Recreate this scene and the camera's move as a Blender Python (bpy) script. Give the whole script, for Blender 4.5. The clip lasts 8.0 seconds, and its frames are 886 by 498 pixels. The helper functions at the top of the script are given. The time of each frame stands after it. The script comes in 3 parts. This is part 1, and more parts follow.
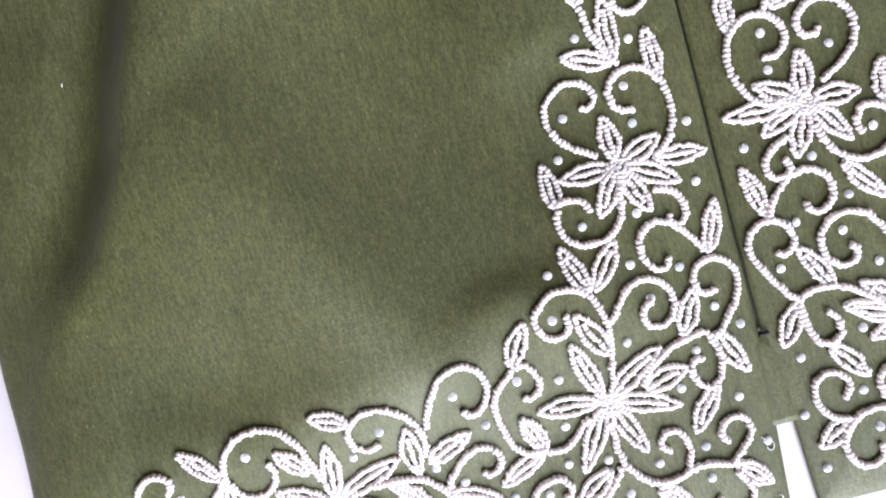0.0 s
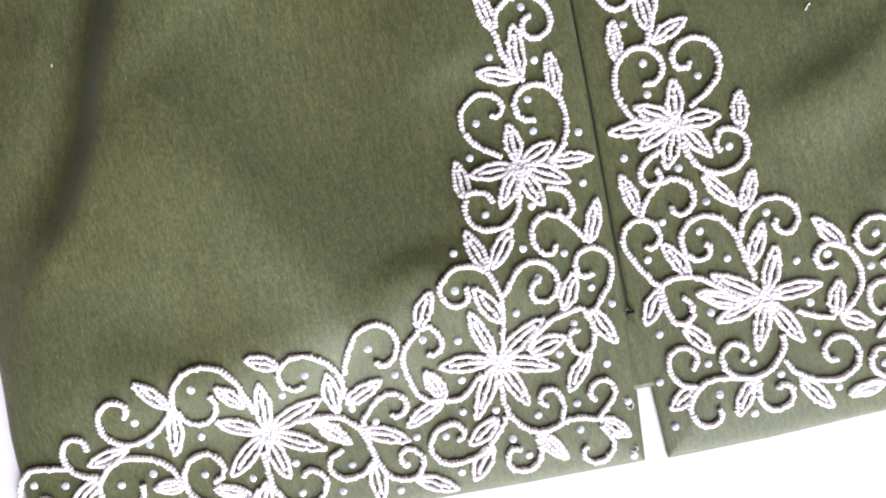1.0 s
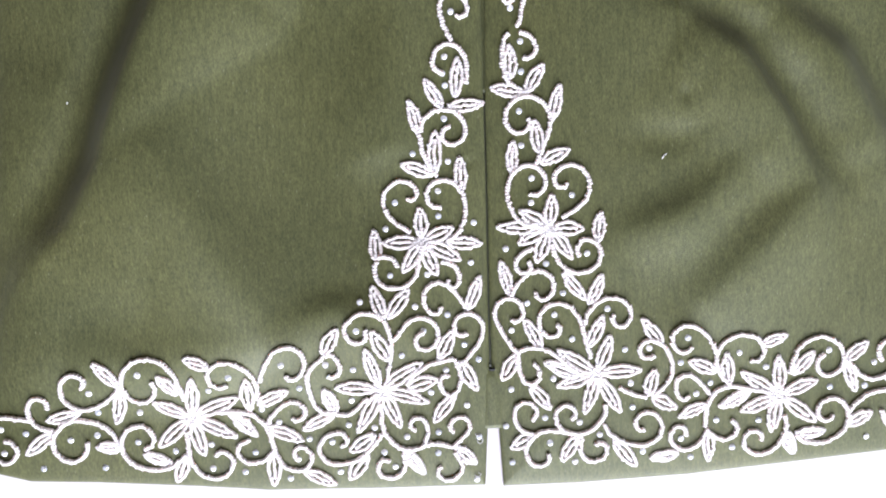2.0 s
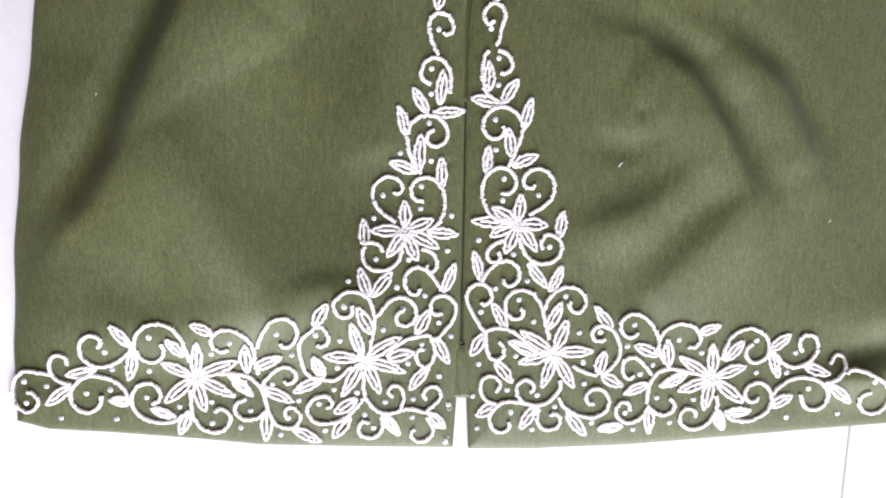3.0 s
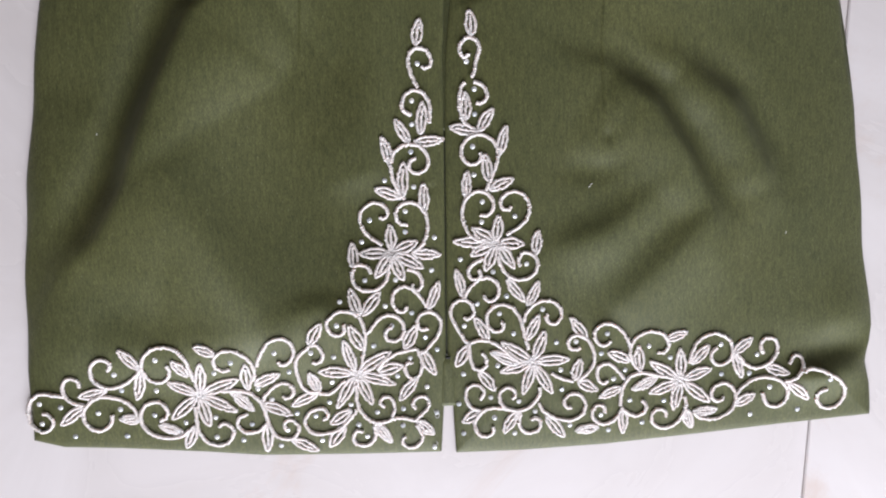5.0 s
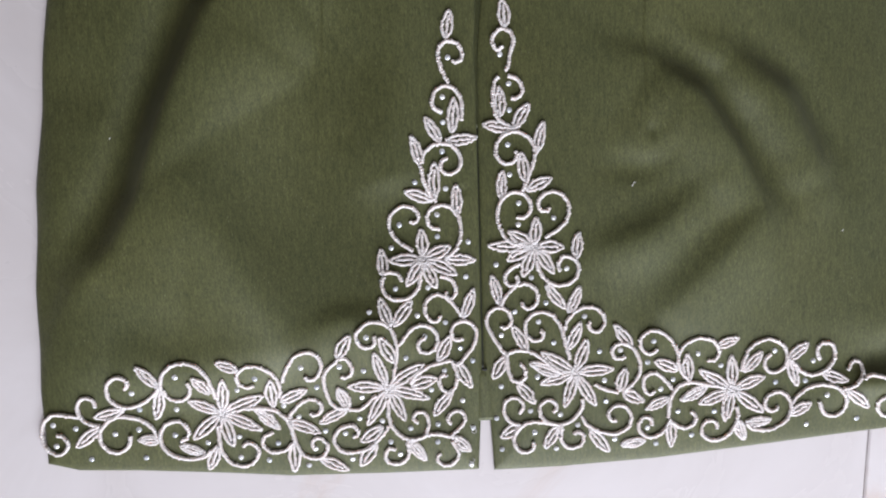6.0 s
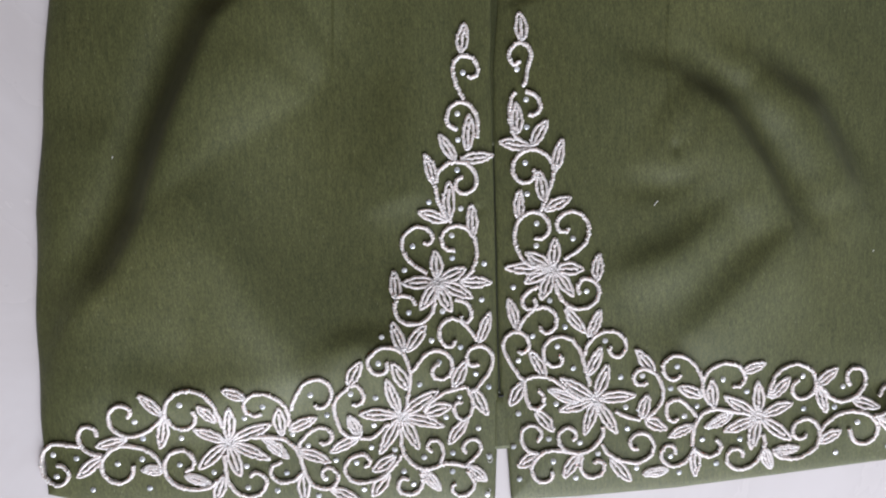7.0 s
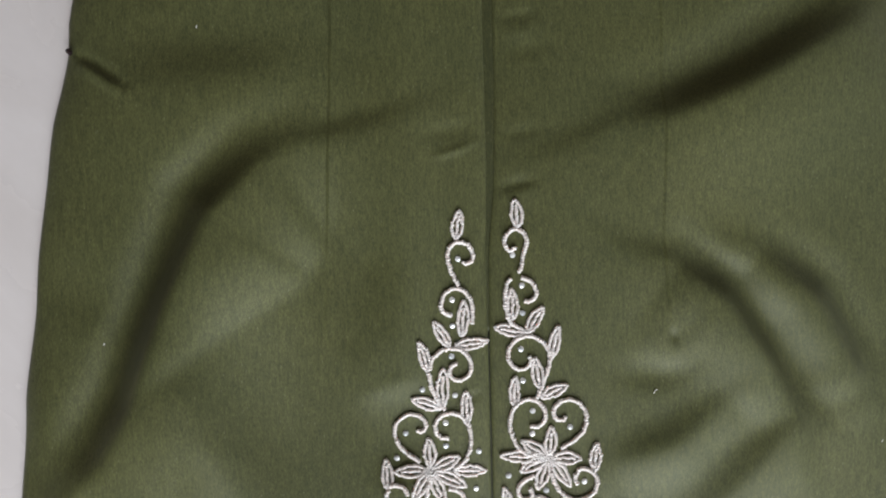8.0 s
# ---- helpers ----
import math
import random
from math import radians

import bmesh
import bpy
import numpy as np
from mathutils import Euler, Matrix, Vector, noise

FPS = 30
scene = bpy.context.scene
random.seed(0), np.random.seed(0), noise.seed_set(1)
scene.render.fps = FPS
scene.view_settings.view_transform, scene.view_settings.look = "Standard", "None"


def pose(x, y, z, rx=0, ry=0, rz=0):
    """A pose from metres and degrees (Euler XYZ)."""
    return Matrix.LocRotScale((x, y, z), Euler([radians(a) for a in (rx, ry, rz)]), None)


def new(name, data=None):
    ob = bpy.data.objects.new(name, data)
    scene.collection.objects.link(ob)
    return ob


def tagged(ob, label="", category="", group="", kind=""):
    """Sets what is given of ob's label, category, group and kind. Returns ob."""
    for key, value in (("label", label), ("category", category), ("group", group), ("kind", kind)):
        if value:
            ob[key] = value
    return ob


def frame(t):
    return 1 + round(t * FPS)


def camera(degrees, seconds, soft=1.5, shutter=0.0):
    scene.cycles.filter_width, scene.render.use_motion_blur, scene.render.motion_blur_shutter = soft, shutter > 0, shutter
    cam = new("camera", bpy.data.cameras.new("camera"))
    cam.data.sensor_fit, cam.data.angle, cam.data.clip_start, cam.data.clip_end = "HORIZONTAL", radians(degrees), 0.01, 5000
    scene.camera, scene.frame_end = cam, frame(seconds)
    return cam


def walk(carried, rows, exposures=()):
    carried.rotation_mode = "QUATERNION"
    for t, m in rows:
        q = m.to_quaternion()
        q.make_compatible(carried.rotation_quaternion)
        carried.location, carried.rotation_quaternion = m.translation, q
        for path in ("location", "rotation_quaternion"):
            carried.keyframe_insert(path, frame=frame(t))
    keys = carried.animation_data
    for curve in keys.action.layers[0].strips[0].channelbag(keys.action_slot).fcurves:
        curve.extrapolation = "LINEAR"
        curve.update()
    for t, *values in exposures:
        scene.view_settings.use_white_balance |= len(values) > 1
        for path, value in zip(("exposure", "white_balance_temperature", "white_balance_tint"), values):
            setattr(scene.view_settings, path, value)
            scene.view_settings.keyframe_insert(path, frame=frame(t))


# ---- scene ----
cam = camera(66.0, 8.0, soft=2.0)
ROWS = [
    (0.0, -0.0784, 0.1004, 0.2035, -1.16, 1.43, -15.34),
    (0.3, -0.0800, 0.0942, 0.2078, -1.10, 0.89, -15.96),
    (0.5, -0.0765, 0.0930, 0.2150, -1.46, 0.66, -15.97),
    (0.7, -0.0709, 0.0923, 0.2245, -1.84, 0.34, -14.97),
    (1.0, -0.0595, 0.0929, 0.2418, -1.98, -0.13, -11.68),
    (1.2, -0.0506, 0.0967, 0.2537, -2.37, -0.23, -9.06),
    (1.5, -0.0400, 0.1040, 0.2718, -2.56, -0.60, -5.54),
    (1.7, -0.0352, 0.1092, 0.2845, -2.13, -1.06, -3.80),
    (2.0, -0.0253, 0.1191, 0.3048, -2.83, -1.09, -2.33),
    (2.2, -0.0133, 0.1174, 0.3188, -2.67, 0.15, -1.77),
    (3.3, -0.0245, 0.1176, 0.3518, -3.33, -2.49, 0.57),
    (3.5, -0.0226, 0.1206, 0.3564, -3.33, -2.49, 0.67),
    (3.8, -0.0191, 0.1291, 0.3627, -3.97, -2.55, 0.56),
    (4.0, -0.0170, 0.1331, 0.3676, -4.23, -2.64, 0.23),
    (4.5, -0.0148, 0.1365, 0.3740, -4.39, -2.70, -0.67),
    (6.0, -0.0318, 0.1376, 0.3472, -4.14, -2.30, -2.44),
    (6.5, -0.0355, 0.1391, 0.3383, -4.02, -2.06, -2.54),
    (7.0, -0.0374, 0.1456, 0.3336, -3.78, -2.16, -2.50),
    (7.2, -0.0366, 0.1564, 0.3315, -3.61, -2.11, -2.40),
    (7.4, -0.0333, 0.1725, 0.3303, -3.32, -1.81, -2.56),
    (7.5, -0.0311, 0.1817, 0.3286, -3.36, -1.50, -2.34),
    (8.0, -0.0255, 0.2158, 0.3261, -0.63, -1.08, -2.17),
]
EXPOSURES = [(0.0, 0.64, 5870, 16), (1.0, 0.72, 5870, 16), (2.0, 0.76, 5870, 15), (3.5, 0.66, 6080, 13), (4.5, 0.22, 6250, 12), (6.0, -0.07, 6100, 12), (6.5, -0.1, 6080, 11), (7.3, -0.14, 6080, 11), (8.0, -0.02, 6330, 6)]
walk(cam, [(t, pose(*row)) for t, *row in ROWS], EXPOSURES)

# daylight: an area lamp added in a wide unseen opening beside the garment; the sky is seen through it
SUN_ELEVATION, SUN_AZIMUTH = 40.0, 165.0
world = bpy.data.worlds.new("sky")
world.use_nodes = True
scene.world = world
sky = world.node_tree.nodes.new("ShaderNodeTexSky")
sky.sky_type = "NISHITA"
sky.sun_disc = False
sky.sun_elevation = radians(SUN_ELEVATION)
sky.sun_rotation = radians(SUN_AZIMUTH)
world.node_tree.nodes["Background"].inputs["Strength"].default_value = 0.08
world.node_tree.links.new(sky.outputs[0], world.node_tree.nodes["Background"].inputs["Color"])
WINDOW_X, WINDOW_Y, WINDOW_LOW, WINDOW_HIGH, WINDOW_WIDE = 0.14, -0.75, 0.12, 1.25, 1.3
daylight = new("window_daylight", bpy.data.lights.new("window_daylight", "AREA"))
daylight.data.shape = "RECTANGLE"
daylight.data.size, daylight.data.size_y = WINDOW_WIDE - 0.06, WINDOW_HIGH - WINDOW_LOW - 0.06
daylight.data.energy, daylight.data.color = 31.0, (0.97, 0.965, 1.0)
daylight.matrix_world = pose(WINDOW_X, WINDOW_Y - 0.04, (WINDOW_LOW + WINDOW_HIGH) / 2, 90, 0, 0)

MM = 0.001


# ---- materials ----
def material(name, color, roughness, metallic=0.0):
    m = bpy.data.materials.new(name)
    m.use_nodes = True
    b = m.node_tree.nodes["Principled BSDF"]
    b.inputs["Base Color"].default_value = (*color, 1)
    b.inputs["Roughness"].default_value = roughness
    b.inputs["Metallic"].default_value = metallic
    return m, b, m.node_tree


def node(tree, kind, **values):
    n = tree.nodes.new(kind)
    for key, value in values.items():
        n.inputs[key].default_value = value
    return n


def ramp(tree, source, low, high, a, b):
    r = tree.nodes.new("ShaderNodeValToRGB")
    r.color_ramp.elements[0].position, r.color_ramp.elements[0].color = low, (*a, 1)
    r.color_ramp.elements[1].position, r.color_ramp.elements[1].color = high, (*b, 1)
    tree.links.new(source, r.inputs[0])
    return r.outputs[0]


def blend(tree, mode, fac, a, b):
    n = tree.nodes.new("ShaderNodeMix")
    n.data_type, n.blend_type = "RGBA", mode
    n.inputs[0].default_value = fac
    tree.links.new(a, n.inputs[6])
    tree.links.new(b, n.inputs[7])
    return n.outputs[2]


def make_satin(name, tone):
    """Olive crepe-backed satin: vertical grain, pebbled relief, odd bright flecks, soft sheen."""
    m, b, tr = material(name, tone, 0.44)
    link = tr.links.new
    place = tr.nodes.new("ShaderNodeTexCoord")
    squeeze = tr.nodes.new("ShaderNodeMapping")
    squeeze.inputs["Scale"].default_value = (1.0, 0.28, 1.0)
    link(place.outputs["Object"], squeeze.inputs[0])
    grain = node(tr, "ShaderNodeTexNoise", Scale=2300.0, Detail=2.0, Roughness=0.6)
    link(squeeze.outputs[0], grain.inputs["Vector"])
    pebble = node(tr, "ShaderNodeTexNoise", Scale=1700.0, Detail=3.0, Roughness=0.65)
    link(place.outputs["Object"], pebble.inputs["Vector"])
    cloud = node(tr, "ShaderNodeTexNoise", Scale=14.0, Detail=3.0, Roughness=0.5)
    link(place.outputs["Object"], cloud.inputs["Vector"])
    fleck = node(tr, "ShaderNodeTexVoronoi", Scale=420.0)
    link(squeeze.outputs[0], fleck.inputs["Vector"])
    dark = tuple(c * 0.64 for c in tone)
    light = tuple(c * 1.42 for c in tone)
    base = ramp(tr, grain.outputs[0], 0.3, 0.72, dark, light)
    comb = tr.nodes.new("ShaderNodeMapping")
    comb.inputs["Scale"].default_value = (1.0, 0.16, 1.0)
    link(place.outputs["Object"], comb.inputs[0])
    streak = node(tr, "ShaderNodeTexNoise", Scale=800.0, Detail=3.0, Roughness=0.6)
    link(comb.outputs[0], streak.inputs["Vector"])
    base = blend(tr, "MULTIPLY", 1.0, base, ramp(tr, streak.outputs[0], 0.3, 0.7, (0.78, 0.79, 0.78), (1.22, 1.2, 1.14)))
    tint = ramp(tr, cloud.outputs[0], 0.3, 0.7, (0.93, 0.95, 0.97), (1.05, 1.03, 0.98))
    mixed = blend(tr, "MULTIPLY", 1.0, base, tint)
    spot = ramp(tr, fleck.outputs["Distance"], 0.0, 0.1, (0.26, 0.25, 0.19), (0.0, 0.0, 0.0))
    link(blend(tr, "ADD", 0.5, mixed, spot), b.inputs["Base Color"])
    bump = node(tr, "ShaderNodeBump", Strength=0.45, Distance=0.0004)
    link(pebble.outputs[0], bump.inputs["Height"])
    link(bump.outputs[0], b.inputs["Normal"])
    b.inputs["Sheen Weight"].default_value = 0.04
    b.inputs["Sheen Roughness"].default_value = 0.4
    b.inputs["Specular IOR Level"].default_value = 0.47
    b.inputs["Specular Tint"].default_value = (0.9, 0.92, 0.78, 1)
    return m


SATIN = make_satin("olive_satin", (0.081, 0.0865, 0.0355))
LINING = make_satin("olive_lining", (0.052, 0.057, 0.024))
# black-green tone paints the shade inside the narrow closed slit
GAP_SHADE = make_satin("gap_shade_satin", (0.014, 0.017, 0.01))


def make_bead():
    m, b, tr = material("pearl_bead", (0.8, 0.77, 0.76), 0.3)
    place = tr.nodes.new("ShaderNodeTexCoord")
    mottle = node(tr, "ShaderNodeTexNoise", Scale=700.0, Detail=1.0)
    tr.links.new(place.outputs["Object"], mottle.inputs["Vector"])
    color = ramp(tr, mottle.outputs[0], 0.3, 0.7, (0.67, 0.605, 0.58), (0.9, 0.835, 0.8))
    tr.links.new(color, b.inputs["Base Color"])
    b.inputs["Coat Weight"].default_value = 0.3
    b.inputs["Subsurface Weight"].default_value = 0.5
    b.inputs["Subsurface Radius"].default_value = (1.0, 0.9, 0.85)
    b.inputs["Subsurface Scale"].default_value = 0.0012
    return m


def make_rhinestone():
    m, b, tr = material("rhinestone_glass", (0.75, 0.76, 0.78), 0.16, 0.35)
    info = tr.nodes.new("ShaderNodeObjectInfo")
    color = ramp(tr, info.outputs["Random"], 0.0, 1.0, (0.6, 0.63, 0.67), (1.0, 1.0, 1.0))
    tr.links.new(color, b.inputs["Base Color"])
    return m


def make_marble():
    m, b, tr = material("polished_marble_tile", (0.8, 0.79, 0.79), 0.22)
    place = tr.nodes.new("ShaderNodeTexCoord")
    info = tr.nodes.new("ShaderNodeObjectInfo")
    shift = tr.nodes.new("ShaderNodeVectorMath")
    shift.operation = "MULTIPLY_ADD"
    shift.inputs[1].default_value = (9.0, 7.0, 5.0)
    tr.links.new(info.outputs["Random"], shift.inputs[0])
    tr.links.new(place.outputs["Object"], shift.inputs[2])
    cloud = node(tr, "ShaderNodeTexNoise", Scale=7.0, Detail=6.0, Roughness=0.6, Distortion=1.2)
    vein = node(tr, "ShaderNodeTexNoise", Scale=3.0, Detail=8.0, Roughness=0.7, Distortion=2.5)
    for n in (cloud, vein):
        tr.links.new(shift.outputs[0], n.inputs["Vector"])
    base = ramp(tr, cloud.outputs[0], 0.35, 0.7, (0.74, 0.7, 0.695), (0.65, 0.605, 0.59))
    warm = ramp(tr, vein.outputs[0], 0.56, 0.68, (1.0, 1.0, 1.0), (0.94, 0.87, 0.82))
    tr.links.new(blend(tr, "MULTIPLY", 1.0, base, warm), b.inputs["Base Color"])
    rough = ramp(tr, cloud.outputs[0], 0.3, 0.8, (0.2, 0.2, 0.2), (0.34, 0.34, 0.34))
    tr.links.new(rough, b.inputs["Roughness"])
    return m


BEAD, STONE, MARBLE = make_bead(), make_rhinestone(), make_marble()
GROUT = material("grey_grout", (0.3, 0.28, 0.27), 0.9)[0]
THREAD = material("black_thread", (0.012, 0.012, 0.01), 0.7)[0]


# ---- building ----
def mesh_object(name, verts, faces, mat, parent=None, smooth=True):
    me = bpy.data.meshes.new(name)
    me.from_pydata(verts, [], faces)
    me.materials.append(mat)
    if smooth:
        me.polygons.foreach_set("use_smooth", [True] * len(me.polygons))
    me.update()
    ob = new(name, me)
    ob.parent = parent
    return ob


# ---- the garment's cloth ----
TOP = 430.0
SIDE_LEFT = ((-10, 35, 50, 100, 149, 189, 236, 278, 310, 324, 337, 430), (-225.4, -224.6, -224.7, -222.6, -219, -213, -207, -200.3, -192.4, -191.2, -188.6, -170))
SIDE_RIGHT = ((-10, 11, 26, 34, 38, 43, 50, 59, 70, 104, 143, 180, 211, 240, 309, 335, 430), (238.6, 238.6, 238.0, 236.6, 235.9, 236.6, 238.2, 239.0, 237.9, 233.2, 230.0, 225.9, 221.0, 216.6, 203.2, 198.2, 181))
SLIT_LEFT = ((-10, 22, 50, 90, 120, 166, 211, 228, 250, 289, 324, 430), (-5.6, -3.2, -1.4, -0.8, -0.2, 0.4, 0.6, 1.8, 2.6, 3.0, 3.3, 5))
SLIT_RIGHT = ((-10, 22, 50, 90, 120, 166, 211, 240, 267, 289, 324, 430), (3.2, 1.9, -0.5, -0.2, 0.4, 0.9, 2.1, 5.4, 6.6, 7.4, 7.9, 9.4))
HEM_LEFT = ((-225, -209.5, -179.5, -134, -103, -50, -6), (11.5, 7.2, 5.4, 1.5, -1.7, -3.3, -4))
HEM_RIGHT = ((3.2, 38, 87, 136, 185, 202, 239), (-4.9, -5, -3.5, 0, 3.8, 5, 7.6))
BASE = 3.6


def crease(x, y, height, right, left, *way):
    """A fold of the cloth along a way of places: a crest (or valley) whose two flanks, to the right and to the left
    of the way, differ in width. It fades towards both ends."""
    places = list(zip(way[0::2], way[1::2]))
    lengths = [math.hypot(q[0] - p[0], q[1] - p[1]) for p, q in zip(places, places[1:])]
    total, done = sum(lengths), 0.0
    best = np.full(np.shape(x), 1e9)
    side = np.zeros(np.shape(x))
    along = np.zeros(np.shape(x))
    for (p, q), size in zip(zip(places, places[1:]), lengths):
        dx, dy = (q[0] - p[0]) / size, (q[1] - p[1]) / size
        k = np.clip((x - p[0]) * dx + (y - p[1]) * dy, 0, size)
        px, py = x - p[0] - k * dx, y - p[1] - k * dy
        d = px * px + py * py
        near = d < best
        best = np.where(near, d, best)
        side = np.where(near, px * dy - py * dx, side)
        along = np.where(near, (done + k) / total, along)
        done += size
    soft = np.clip(side / 6.0, -1, 1) * 0.5 + 0.5
    flank = right * soft + left * (1 - soft)
    fade = np.sin(np.pi * np.clip(along, 0.04, 0.96)) ** 0.6
    return height * fade * np.exp(-best / (flank * flank))


def facet(x, y):
    """How far a three-cornered flat of slack cloth, which opens out from a pinch towards the dart, lies below the rest."""
    out = np.clip(x + 147, 0, 78)
    above, below = 160 + 0.6 * out, np.maximum(160 - 2.0 * out, 64)
    slope = np.clip((y - below) / np.maximum(above - below, 1), 0, 1)
    back = np.exp(-np.maximum(y - above, 0) / (26 + 0.5 * out))
    east = np.clip((-30 - x) / 50, 0, 1)
    return 0.17 * out * slope * back * east * east * (3 - 2 * east)


def broad_folds(x, y):
    """Height of the cloth's slack and large folds, in millimetres."""
    def ease(k):
        k = np.clip(k, 0, 1)
        return k * k * (3 - 2 * k)
    h = np.where(x < 0, 3.4, 1.2) * ease((y - 28) / 42) * ease((np.abs(x) - 12) / 30)
    h = h + crease(x, y, -4.5, 17, 17, -48, 150, -42, 126, -38, 100)
    h = h + crease(x, y, 3.6, 15, 15, -190, 60, -150, 57, -95, 58)
    # the long hanging fold of one front, and the slack below it
    h = h + crease(x, y, 13.0, 11.5, 52, -84, 260, -100, 253, -124, 230, -146, 184, -160, 144, -176, 118, -198, 98)
    h = h + crease(x, y, -5.0, 10, 12, -96, 276, -114, 268, -142, 243, -164, 190, -180, 152, -196, 128, -212, 116)
    h = h + crease(x, y, 7.4, 28, 19, -148, 162, -134, 136, -119, 106, -104, 78, -90, 52)
    h = h + crease(x, y, 2.2, 30, 34, -150, 92, -120, 86, -92, 82, -62, 82)
    h = h - facet(x, y)
    h = h + crease(x, y, 1.4, 30, 16, -140, 200, -112, 206, -90, 214)
    h = h + crease(x, y, 2.8, 13, 7, -86, 74, -70, 79, -46, 77)
    h = h + crease(x, y, 0.9, 12, 14, -66, 172, -56, 146, -46, 134)
    h = h + crease(x, y, -2.4, 12, 14, -206, 214, -192, 196, -178, 186)
    h = h + crease(x, y, 2.5, 14, 12, -215, 170, -205, 130, -190, 90)
    # the other front
    h = h + crease(x, y, 9.0, 28, 6.5, 86, 200, 109, 183, 127, 155, 142, 124)
    h = h + crease(x, y, -3.6, 6, 7, 94, 212, 121, 192, 139, 163, 152, 136)
    h = h + crease(x, y, 6.5, 18, 8, 126, 204, 153, 181, 168, 150, 174, 132)
    h = h + crease(x, y, -2.6, 7, 8, 136, 212, 165, 190, 181, 158, 188, 138)
    h = h + crease(x, y, 5.5, 12, 26, 156, 136, 127, 104, 88, 66)
    h = h + crease(x, y, 4.2, 9, 18, 116, 136, 88, 115, 56, 104)
    h = h + crease(x, y, -1.6, 6, 7, 62, 150, 84, 149, 98, 154)
    h = h + crease(x, y, 7.0, 12, 7, 184, 30, 211, 33, 250, 40)
    h = h + crease(x, y, -3.0, 5, 6, 192, 43, 214, 46, 250, 52)
    h = h + crease(x, y, 3.5, 8, 18, 206, 62, 224, 66, 250, 70)
    # above
    h = h + crease(x, y, 9.5, 42, 11, 66, 264, 90, 267, 126, 281, 160, 299, 196, 318)
    h = h + crease(x, y, -5.0, 9, 12, 76, 286, 92, 288, 118, 299, 150, 318, 180, 338)
    h = h + crease(x, y, 3.5, 40, 20, -180, 286, -130, 290, -80, 294)
    h = h + crease(x, y, -1.5, 14, 14, -160, 308, -130, 311, -80, 312)
    return h


def dart(x, y, height, reach, *way):
    """A sewn dart down a way of places from the top: a thin groove, with the cloth lapped a little higher past it."""
    xs, ys = np.array(way[0::2]), np.array(way[1::2])
    side = x - np.interp(y, ys[::-1], xs[::-1])
    fade = np.clip((y - ys[-1]) / 14.0, 0, 1)
    lap = height / (1 + np.exp(-np.clip(side / 0.25, -40, 40))) * np.exp(-np.maximum(side, 0) / reach)
    return fade * (lap - 0.34 * np.exp(-(side / 0.55) ** 2))


def fine_folds(x, y):
    """Height of tucks, pinches and darts, in millimetres."""
    h = crease(x, y, -3.2, 2.0, 3.0, -190, 310.5, -179, 305, -164, 294)
    h = h + crease(x, y, 1.6, 3.0, 5.0, -187, 305, -176, 299, -164, 289)
    # small tucks beside the front opening
    h = h + crease(x, y, -1.3, 2.2, 3.0, 4, 241, 12, 241, 24, 243)
    h = h + crease(x, y, 0.6, 5, 2.4, 5, 236, 14, 236, 26, 239)
    h = h + crease(x, y, -0.8, 2.4, 3.4, 7, 266.5, 14, 265.5, 28, 267)
    h = h + crease(x, y, -1.0, 2.6, 2.6, 8, 320.5, 18, 321, 28, 322)
    h = h + crease(x, y, 0.5, 4, 2.4, 8, 314, 16, 313, 28, 315)
    h = h + crease(x, y, -0.7, 4.6, 4.6, 9, 306.5, 20, 305, 34, 306)
    h = h + crease(x, y, 1.0, 1.4, 2.2, 2, 264.5, -8, 259.5, -22, 255.5)
    h = h + crease(x, y, -1.0, 4.0, 5.0, 1, 272, -10, 268, -26, 266)
    h = h + crease(x, y, -0.9, 2.0, 2.0, -2, 143, -8, 141, -15, 142)
    h = h + crease(x, y, -0.8, 2.0, 2.0, -2, 108, -7, 107, -13, 108)
    # darts, with the pucker at their points
    h = h + dart(x, y, 0.75, 16.0, -67, 430, -69, 315, -71.8, 262, -75, 214, -77.5, 172)
    h = h + dart(x, y, 0.6, 14.0, 88, 430, 86.6, 294, 84.6, 224, 84.4, 192, 85.8, 169)
    h = h + crease(x, y, 0.7, 5, 14, -76, 186, -71, 168, -58, 146)
    h = h + crease(x, y, 0.5, 8, 7, 78, 172, 84, 158, 96, 150)
    h = h + crease(x, y, -0.6, 1.8, 1.8, 86.5, 170, 87.5, 167, 88.4, 164)
    return h


def smoothed(h, radius, times):
    for _ in range(times):
        for axis in (0, 1):
            h = sum(np.roll(h, k, axis) for k in range(-radius, radius + 1)) / (2 * radius + 1)
    return h


GX0, GX1, GY0, GY1 = -270, 280, -40, 470
GRID_X, GRID_Y = np.meshgrid(np.arange(GX0, GX1 + 1.0), np.arange(GY0, GY1 + 1.0))
FOLDS = smoothed(broad_folds(GRID_X, GRID_Y), 2, 3)


def folds(x, y):
    """Height of all folds at places, between the nodes of the grid."""
    i = np.clip(np.floor(x - GX0).astype(int), 0, FOLDS.shape[1] - 2)
    j = np.clip(np.floor(y - GY0).astype(int), 0, FOLDS.shape[0] - 2)
    u, v = x - GX0 - i, y - GY0 - j
    broad = ((FOLDS[j, i] * (1 - u) + FOLDS[j, i + 1] * u) * (1 - v)
             + (FOLDS[j + 1, i] * (1 - u) + FOLDS[j + 1, i + 1] * u) * v)
    return broad + fine_folds(x, y)


def soft_floor(h, low):
    """h, bent smoothly so that it stays above low."""
    return low + np.logaddexp(0, (h - low) / 0.9) * 0.9 - np.logaddexp(0, -low / 0.9) * 0.9 - low


